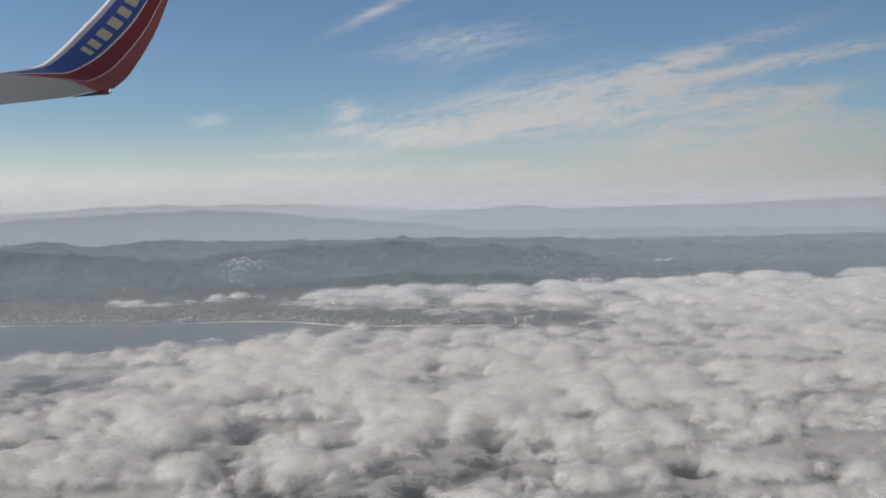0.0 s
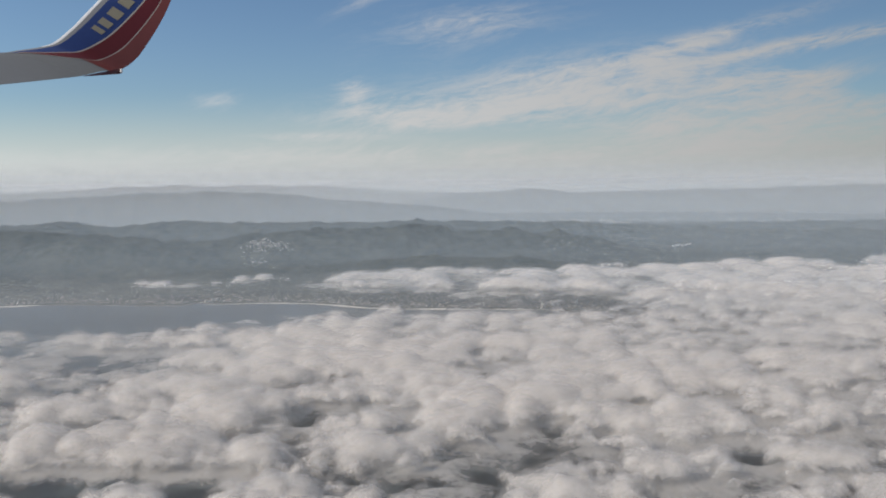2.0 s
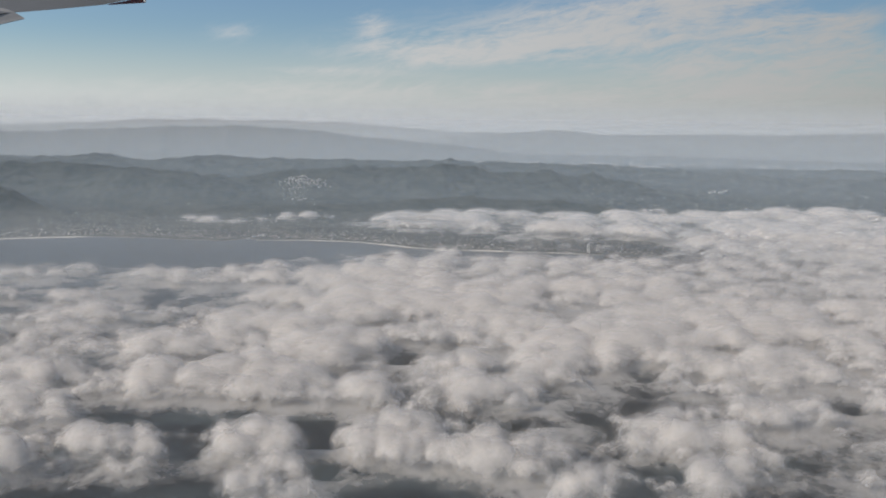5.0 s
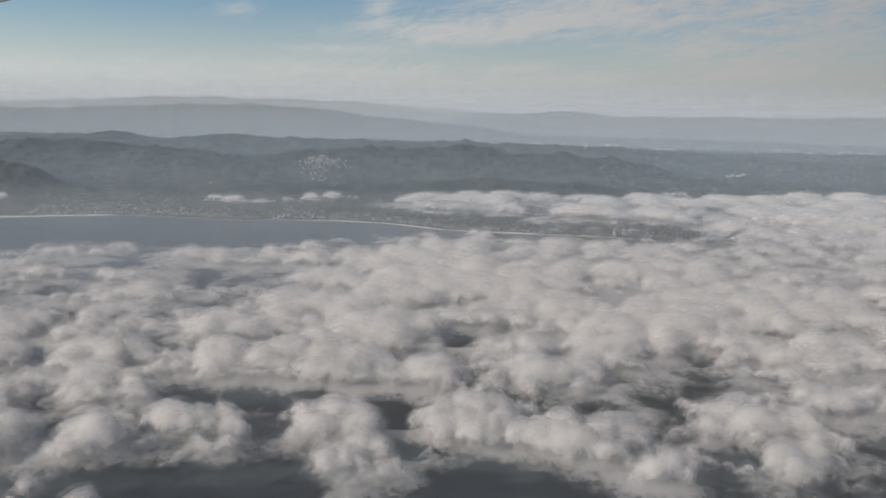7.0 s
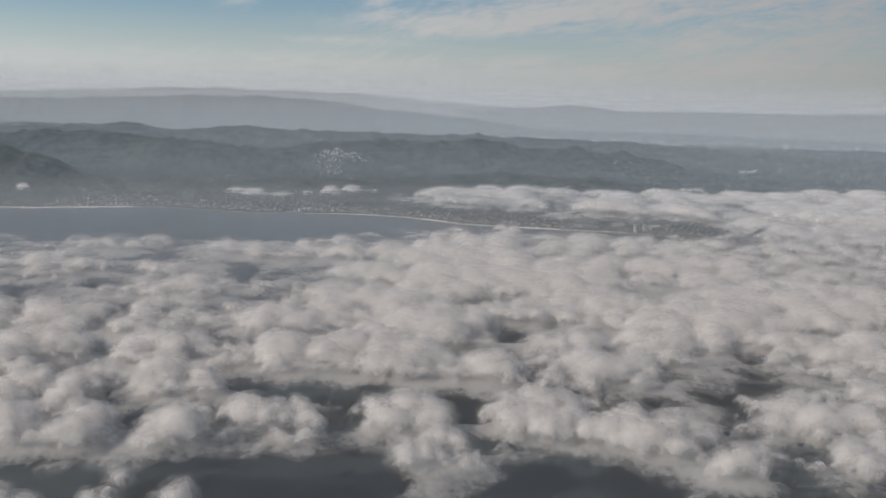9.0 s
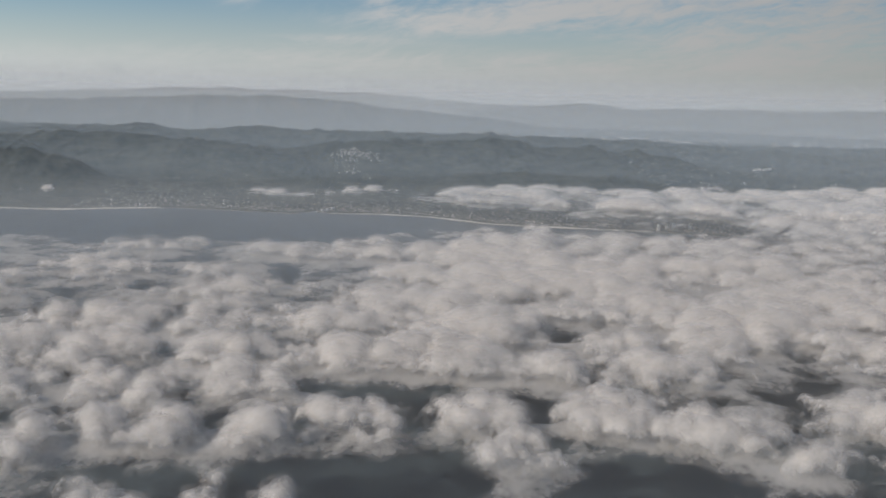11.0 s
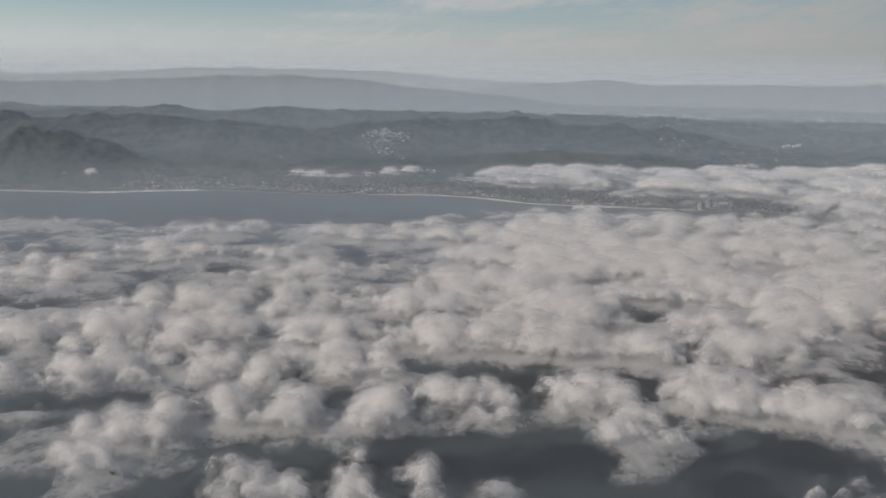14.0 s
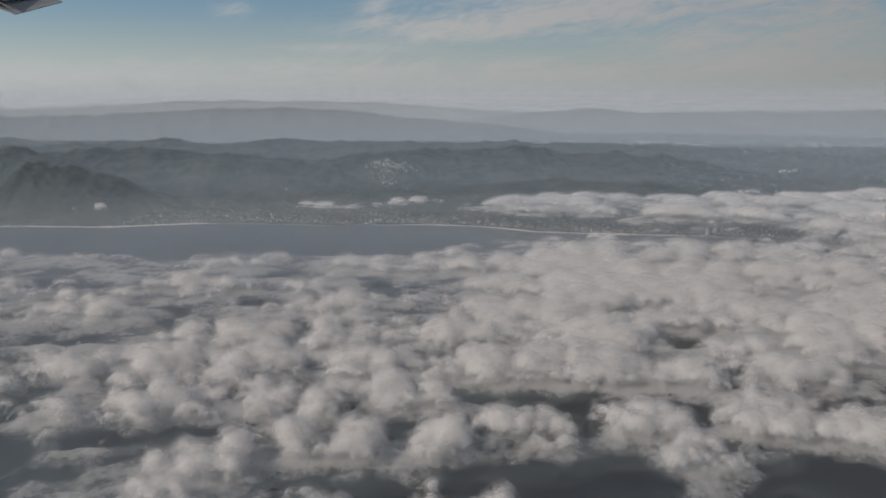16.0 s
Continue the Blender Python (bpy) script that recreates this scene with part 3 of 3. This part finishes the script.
def tower(x, y, wide, deep, high, turn):
    """A high block of flats with floor bands, a roof slab and a plant room."""
    thing = new("apartment_tower")
    bm = bmesh.new()
    boxed(bm, 0, 0, 0, wide, deep, high)
    part("wall", bm, WHITE_WALL, thing)
    floors = max(4, int(high / 0.6))
    for i in range(floors):
        bm = bmesh.new()
        boxed(bm, 0, 0, (i + 0.35) * high / floors, wide + 0.06, deep + 0.06, high / floors * 0.4)
        part("window", bm, GLASS, thing, "dark band of windows")
    bm = bmesh.new()
    boxed(bm, 0, 0, high, wide + 0.25, deep + 0.25, 0.15)
    boxed(bm, wide * 0.1, 0, high + 0.15, wide * 0.4, deep * 0.4, 0.5)
    part("roof", bm, PALE_WALL, thing)
    thing.matrix_world = pose(x, y, ground_at(x, y) - 0.1, 0, 0, turn)
    tagged(thing, "white apartment tower near the beach with window bands", "tower", group="towers by the shore")


for x, y, wide, deep, high, turn in ((90, 940, 3.0, 3.0, 9.0, 12), (103, 950, 3.2, 3.0, 8.0, 12), (112, 954, 3.4, 3.0, 8.5, 12), (134, 956, 3.2, 3.0, 8.0, 8)):
    tower(x, y, wide, deep, high, turn)


def block(name, x, y, wide, deep, high, turn, label, group):
    """A low white building with a parapet and rows of windows."""
    thing = new(name)
    bm = bmesh.new()
    boxed(bm, 0, 0, 0, wide, deep, high)
    part("wall", bm, WHITE_WALL, thing)
    for i in range(2):
        bm = bmesh.new()
        boxed(bm, 0, 0, high * (0.22 + 0.4 * i), wide * 0.92, deep + 0.05, high * 0.16)
        part("window", bm, GLASS, thing)
    bm = bmesh.new()
    boxed(bm, 0, 0, high, wide + 0.2, deep + 0.2, 0.2)
    part("roof", bm, PALE_WALL, thing)
    thing.matrix_world = pose(x, y, ground_at(x, y) - 0.2, 0, 0, turn)
    tagged(thing, label, "building", group=group)


for i in range(6):
    block("white_building", 452 + 6.6 * i, 1640 + (i % 3) * 4 - i, 4.6 + (i % 2) * 1.2, 6.0, 3.4 + (i * 7 % 3) * 0.5, 4 * i - 8,
          "long white building among trees on a hillside", "white hillside buildings")
for i, (x, y, w, h, turn) in enumerate(((-340, 1024, 6.0, 3.2, 35), (-334, 1030, 5.0, 4.0, 30), (-330, 1037, 4.4, 3.6, 40), (-347, 1021, 4.0, 2.4, 20))):
    block("shore_building", x, y, w, 3.0, h, turn, "white flat-roofed building on a point by the beach", "white buildings on the point")


def house_mesh(rng, places):
    """Gabled houses, joined."""
    verts, faces = [], []
    spots = np.array(places)
    for (x, y, w, d, h, turn), level in zip(places, land_height(spots[:, 0], spots[:, 1])):
        z = float(level) - 0.1
        c, s = math.cos(turn), math.sin(turn)
        b = len(verts)
        for px, py, pz in ((-w, -d, 0), (w, -d, 0), (w, d, 0), (-w, d, 0), (-w, -d, h), (w, -d, h), (w, d, h), (-w, d, h), (-w, 0, h * 1.5), (w, 0, h * 1.5)):
            verts.append((x + px * c / 2 - py * s / 2, y + px * s / 2 + py * c / 2, z + pz))
        for f in ((0, 1, 5, 4), (1, 2, 6, 5), (2, 3, 7, 6), (3, 0, 4, 7), (4, 5, 9, 8), (6, 7, 8, 9), (5, 6, 9), (7, 4, 8)):
            faces.append([b + i for i in f])
    return verts, faces


def town_material(name, low, high):
    m, k = material(name)
    r = k.add("ShaderNodeNewGeometry").outputs["Random Per Island"]
    c = k.mix(k.range(r, 0.0, 0.6), low, high)
    c = k.mix(k.range(r, 0.93, 0.935), c, rgb(0.62, 0.60, 0.57))
    b = k.add("ShaderNodeBsdfPrincipled", Base_Color=c, Roughness=0.8)
    return finish(m, k, b.outputs[0])


rng = random.Random(5)
TOWN = town_material("town_walls", rgb(0.10, 0.09, 0.08), rgb(0.30, 0.28, 0.26))
TOWN_PALE = town_material("pale_town_walls", rgb(0.20, 0.19, 0.175), rgb(0.46, 0.44, 0.42))


def town(name, count, pick, label, big=1.0, walls=TOWN):
    places = []
    while len(places) < count:
        x, y = pick()
        if y - np.interp(x, COAST[:, 0], COAST[:, 1]) > 9:
            places.append((x, y, big * rng.uniform(0.9, 2.2), rng.uniform(0.8, 1.5) * big ** 0.6, rng.uniform(0.45, 0.9) * big ** 0.5, rng.uniform(-0.4, 0.4)))
    verts, faces = house_mesh(rng, places)
    me = bpy.data.meshes.new(name)
    me.from_pydata(verts, [], faces)
    me.materials.append(walls)
    tagged(new(name, me), label, "houses", kind="stuff")


def shore_pick():
    x = rng.uniform(-680, 330)
    return x, np.interp(x, COAST[:, 0], COAST[:, 1]) + 8 + rng.expovariate(1 / 55.0)


town("shore_town", 2400, shore_pick, "small pale houses along the shore among trees")


def house(x, y, wide, turn):
    """A house with walls and a gabled roof."""
    thing = new("house")
    bm = bmesh.new()
    boxed(bm, 0, 0, 0, 1.9, 1.3, 0.75)
    part("wall", bm, PALE_WALL, thing)
    bm = bmesh.new()
    v = [bm.verts.new(p) for p in ((-1.05, -0.75, 0.74), (1.05, -0.75, 0.74), (1.05, 0.75, 0.74), (-1.05, 0.75, 0.74), (-1.05, 0, 1.2), (1.05, 0, 1.2))]
    for f in ((0, 1, 5, 4), (2, 3, 4, 5), (1, 2, 5), (3, 0, 4), (3, 2, 1, 0)):
        bm.faces.new([v[i] for i in f])
    part("roof", bm, ROOF, thing)
    for i in (-1, 1):
        bm = bmesh.new()
        boxed(bm, 0.5 * i, -0.66, 0.25, 0.4, 0.06, 0.3)
        part("window", bm, GLASS, thing)
    thing.matrix_world = pose(x, y, ground_at(x, y) - 0.1, 0, 0, turn)
    return tagged(thing, "pale plaster house with a brown gabled roof near the shore", "house", group="houses along the shore")


first = house(-420.0, 1030.0, 1.9, 10)
for i in range(70):
    x, y = shore_pick()
    copy_thing(first, pose(x, y, ground_at(x, y) - 0.1, 0, 0, rng.uniform(-30, 30)))


def terrace_pick():
    """A rounded shelf on the hillside, and a tail of houses down the valley below it."""
    if rng.random() < 0.8:
        return rng.gauss(-352, 20), rng.gauss(1432, 20)
    f = rng.random()
    return rng.gauss(-372 + 30 * f, 14), 1425 - 90 * f + rng.gauss(0, 8)


town("hill_settlement", 520, terrace_pick, "pale terraced houses on a cleared hillside", 1.0, TOWN_PALE)
town("valley_town", 300, lambda: (rng.gauss(rng.choice((150, 480, 900, 1250)), 110), rng.uniform(2420, 2800)), "pale low buildings in rows on the valley floor", 7.0, TOWN_PALE)
town("plain_town", 2600, lambda: (rng.uniform(150, 1500), rng.uniform(1250, 2050)), "scattered pale houses between trees on the plain", 1.2)

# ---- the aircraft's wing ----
# enlarged and set far off, so it hardly shifts as the camera travels
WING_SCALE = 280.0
# leading and trailing edge, station by station, from the wing out to the top of the winglet
LEADING = [(-9.4, 11.5, 2.02), (-8.71, 13, 2.27), (-7.96, 14.6, 2.53), (-7.75, 15.0, 2.64), (-7.5, 15.35, 2.76), (-7.33, 15.6, 2.90),
           (-7.12, 15.85, 3.2), (-6.9, 16.1, 3.56), (-6.5, 16.5, 4.2), (-6.17, 16.8, 4.79), (-5.82, 17.0, 5.3)]
TRAILING = [(-7.1, 11.5, 1.49), (-6.83, 13, 1.77), (-6.65, 14.9, 2.13), (-6.6, 15.2, 2.2), (-6.40, 15.6, 2.33), (-6.28, 16.0, 2.4),
            (-6.08, 16.2, 2.58), (-5.89, 16.4, 2.89), (-5.55, 16.7, 3.62), (-5.32, 17.0, 4.4), (-5.06, 17.1, 5.08)]


def along(points, s):
    """A smooth curve through the stations."""
    p = np.array(points, float)
    p = np.vstack([2 * p[0] - p[1], p, 2 * p[-1] - p[-2]])
    s = np.clip(np.asarray(s, float), 0, len(points) - 1 - 1e-6)
    i = np.floor(s).astype(int)
    f = (s - i)[..., None]
    a, b, c, d = p[i], p[i + 1], p[i + 2], p[i + 3]
    return 0.5 * (2 * b + (c - a) * f + (2 * a - 5 * b + 4 * c - d) * f * f + (3 * b - a - 3 * c + d) * f ** 3)


def skin(s, c, lift=0.0, under=False):
    """Points of the wing's skin at station s and chord fraction c."""
    le, te = along(LEADING, s), along(TRAILING, s)
    span = along(LEADING, np.minimum(s + 0.05, 10)) - along(LEADING, np.maximum(s - 0.05, 0))
    chord = te - le
    n = np.cross(chord, span)
    n = n / np.linalg.norm(n, axis=-1, keepdims=True)
    n = np.where((n[..., 2:3] < 0), -n, n)
    size = np.linalg.norm(chord, axis=-1, keepdims=True)
    t = 0.30 * (0.2969 * np.sqrt(c) - 0.126 * c - 0.3516 * c ** 2 + 0.2843 * c ** 3 - 0.1015 * c ** 4)[..., None] * size
    return le + chord * c[..., None] + n * (-0.6 * t if under else t + lift)


def patch(name, lo, hi, s0, s1, mat, parent, rows=60, cols=12, lift=0.004, label=""):
    """A strip of skin between two chord fractions, which change along the span."""
    s = np.repeat(np.linspace(s0, s1, rows)[:, None], cols, 1)
    f = np.linspace(0, 1, cols)[None, :]
    a = np.interp(s, np.arange(11), lo) if isinstance(lo, list) else lo + 0 * s
    b = np.interp(s, np.arange(11), hi) if isinstance(hi, list) else hi + 0 * s
    p = skin(s, np.clip(a + (b - a) * f, 0.0005, 0.9995), lift) * WING_SCALE
    ob = new(name, sheet(name, p[..., 0], p[..., 1], p[..., 2], mat))
    ob.parent = parent
    return tagged(ob, label)


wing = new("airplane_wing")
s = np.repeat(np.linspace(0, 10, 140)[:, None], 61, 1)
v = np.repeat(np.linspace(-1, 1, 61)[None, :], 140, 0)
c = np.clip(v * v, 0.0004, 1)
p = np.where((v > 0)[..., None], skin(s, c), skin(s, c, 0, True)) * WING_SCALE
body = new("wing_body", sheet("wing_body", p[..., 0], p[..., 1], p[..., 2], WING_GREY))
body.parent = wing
B0 = [0.05, 0.05, 0.05, 0.06, 0.08, 0.09, 0.10, 0.11, 0.12, 0.13, 0.13]
B1 = [0.05, 0.05, 0.06, 0.11, 0.27, 0.36, 0.43, 0.49, 0.57, 0.62, 0.65]
B2 = [0.05, 0.05, 0.07, 0.125, 0.29, 0.385, 0.455, 0.515, 0.595, 0.645, 0.675]
R1 = [0.05, 0.05, 0.08, 0.15, 0.50, 0.66, 0.72, 0.76, 0.82, 0.86, 0.88]
R2 = [0.05, 0.05, 0.08, 0.16, 0.515, 0.675, 0.735, 0.775, 0.835, 0.875, 0.895]
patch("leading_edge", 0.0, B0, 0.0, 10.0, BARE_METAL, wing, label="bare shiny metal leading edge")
# thin strip laid on as the painted highlight of the front edge
patch("highlight_strip", 0.0, 0.045, 4.0, 10.0, EDGE_HIGHLIGHT, wing, cols=6, lift=0.007, label="white highlight painted along the edge")
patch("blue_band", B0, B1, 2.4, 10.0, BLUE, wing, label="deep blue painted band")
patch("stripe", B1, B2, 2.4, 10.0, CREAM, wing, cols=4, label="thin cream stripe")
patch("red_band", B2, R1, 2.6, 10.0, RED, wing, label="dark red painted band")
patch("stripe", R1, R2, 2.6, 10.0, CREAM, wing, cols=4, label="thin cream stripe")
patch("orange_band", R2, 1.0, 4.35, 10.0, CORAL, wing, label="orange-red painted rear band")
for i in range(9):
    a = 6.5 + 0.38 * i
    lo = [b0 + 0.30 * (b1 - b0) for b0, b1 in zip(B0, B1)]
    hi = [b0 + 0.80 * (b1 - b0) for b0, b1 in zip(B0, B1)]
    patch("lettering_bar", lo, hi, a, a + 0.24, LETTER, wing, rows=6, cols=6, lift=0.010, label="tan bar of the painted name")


def fairing():
    """The pod at the wing tip's rear edge, with its white light."""
    a, b = along(TRAILING, np.array(2.9)), along(TRAILING, np.array(5.05))
    bm = bmesh.new()
    rings = []
    for f, hgt, wid in ((0.0, 0.01, 0.02), (0.25, 0.03, 0.04), (0.6, 0.06, 0.05), (0.93, 0.09, 0.05), (1.0, 0.09, 0.045)):
        m = a + (b - a) * f + np.array((0.02, 0.0, -0.012 - 0.01 * f))
        rings.append([bm.verts.new(Vector(m + np.array((math.cos(q) * wid * 0.5, math.cos(q) * wid, math.sin(q) * hgt * 0.55))) * WING_SCALE)
                      for q in np.linspace(0, 2 * math.pi, 12, endpoint=False)])
    for r0, r1 in zip(rings, rings[1:]):
        for i in range(12):
            bm.faces.new((r0[i], r0[(i + 1) % 12], r1[(i + 1) % 12], r1[i]))
    bm.faces.new(rings[-1])
    bm.faces.new(rings[0][::-1])
    bmesh.ops.recalc_face_normals(bm, faces=bm.faces)
    pod = part("tip_fairing", bm, RED, wing, "small red fairing at the tip")
    bm = bmesh.new()
    e = (b + np.array((0.06, -0.03, -0.022))) * WING_SCALE
    bmesh.ops.create_uvsphere(bm, u_segments=12, v_segments=8, radius=1.0, matrix=Matrix.Translation(Vector(e)) @ Matrix.Diagonal((7.0, 7.0, 14.0, 1)))
    part("tail_light", bm, LAMP, pod, "small white light")


def flap():
    """A lowered flap, added to bring the inner rear edge further down: a thin wedge with a pale lower rim."""
    rows, cols = 20, 9
    s = np.repeat(np.linspace(0.0, 0.7, rows)[:, None], cols, 1)
    f = np.repeat(np.linspace(0, 1, cols)[None, :], rows, 0)
    start = skin(s, 0.82 + 0 * s, 0.0, True)
    end = along(TRAILING, s) + np.array((0.16, -0.02, -0.09)) - np.array((0.0, 0.0, 0.10)) * (1 - s / 0.7)[..., None]
    top = start + (end - start) * f[..., None] + np.array((0, 0, 0.05)) * np.sin(math.pi * f)[..., None]
    low = start + (end - start) * f[..., None] - np.array((0, 0, 0.03)) * np.sin(math.pi * f)[..., None]
    p = np.concatenate([top, low[:, ::-1]], 1) * WING_SCALE
    ob = new("flap", sheet("flap", p[..., 0], p[..., 1], p[..., 2], FLAP_GREY))
    ob.parent = wing
    tagged(ob, "grey lowered flap added below the rear edge")
    rim = np.stack([low[:, -2], low[:, -1] + np.array((0.004, 0, -0.006))], 1) * WING_SCALE
    edge = new("flap_edge", sheet("flap_edge", rim[..., 0], rim[..., 1], rim[..., 2] - 0.4, BARE_METAL))
    edge.parent = ob
    tagged(edge, "pale metal rim")


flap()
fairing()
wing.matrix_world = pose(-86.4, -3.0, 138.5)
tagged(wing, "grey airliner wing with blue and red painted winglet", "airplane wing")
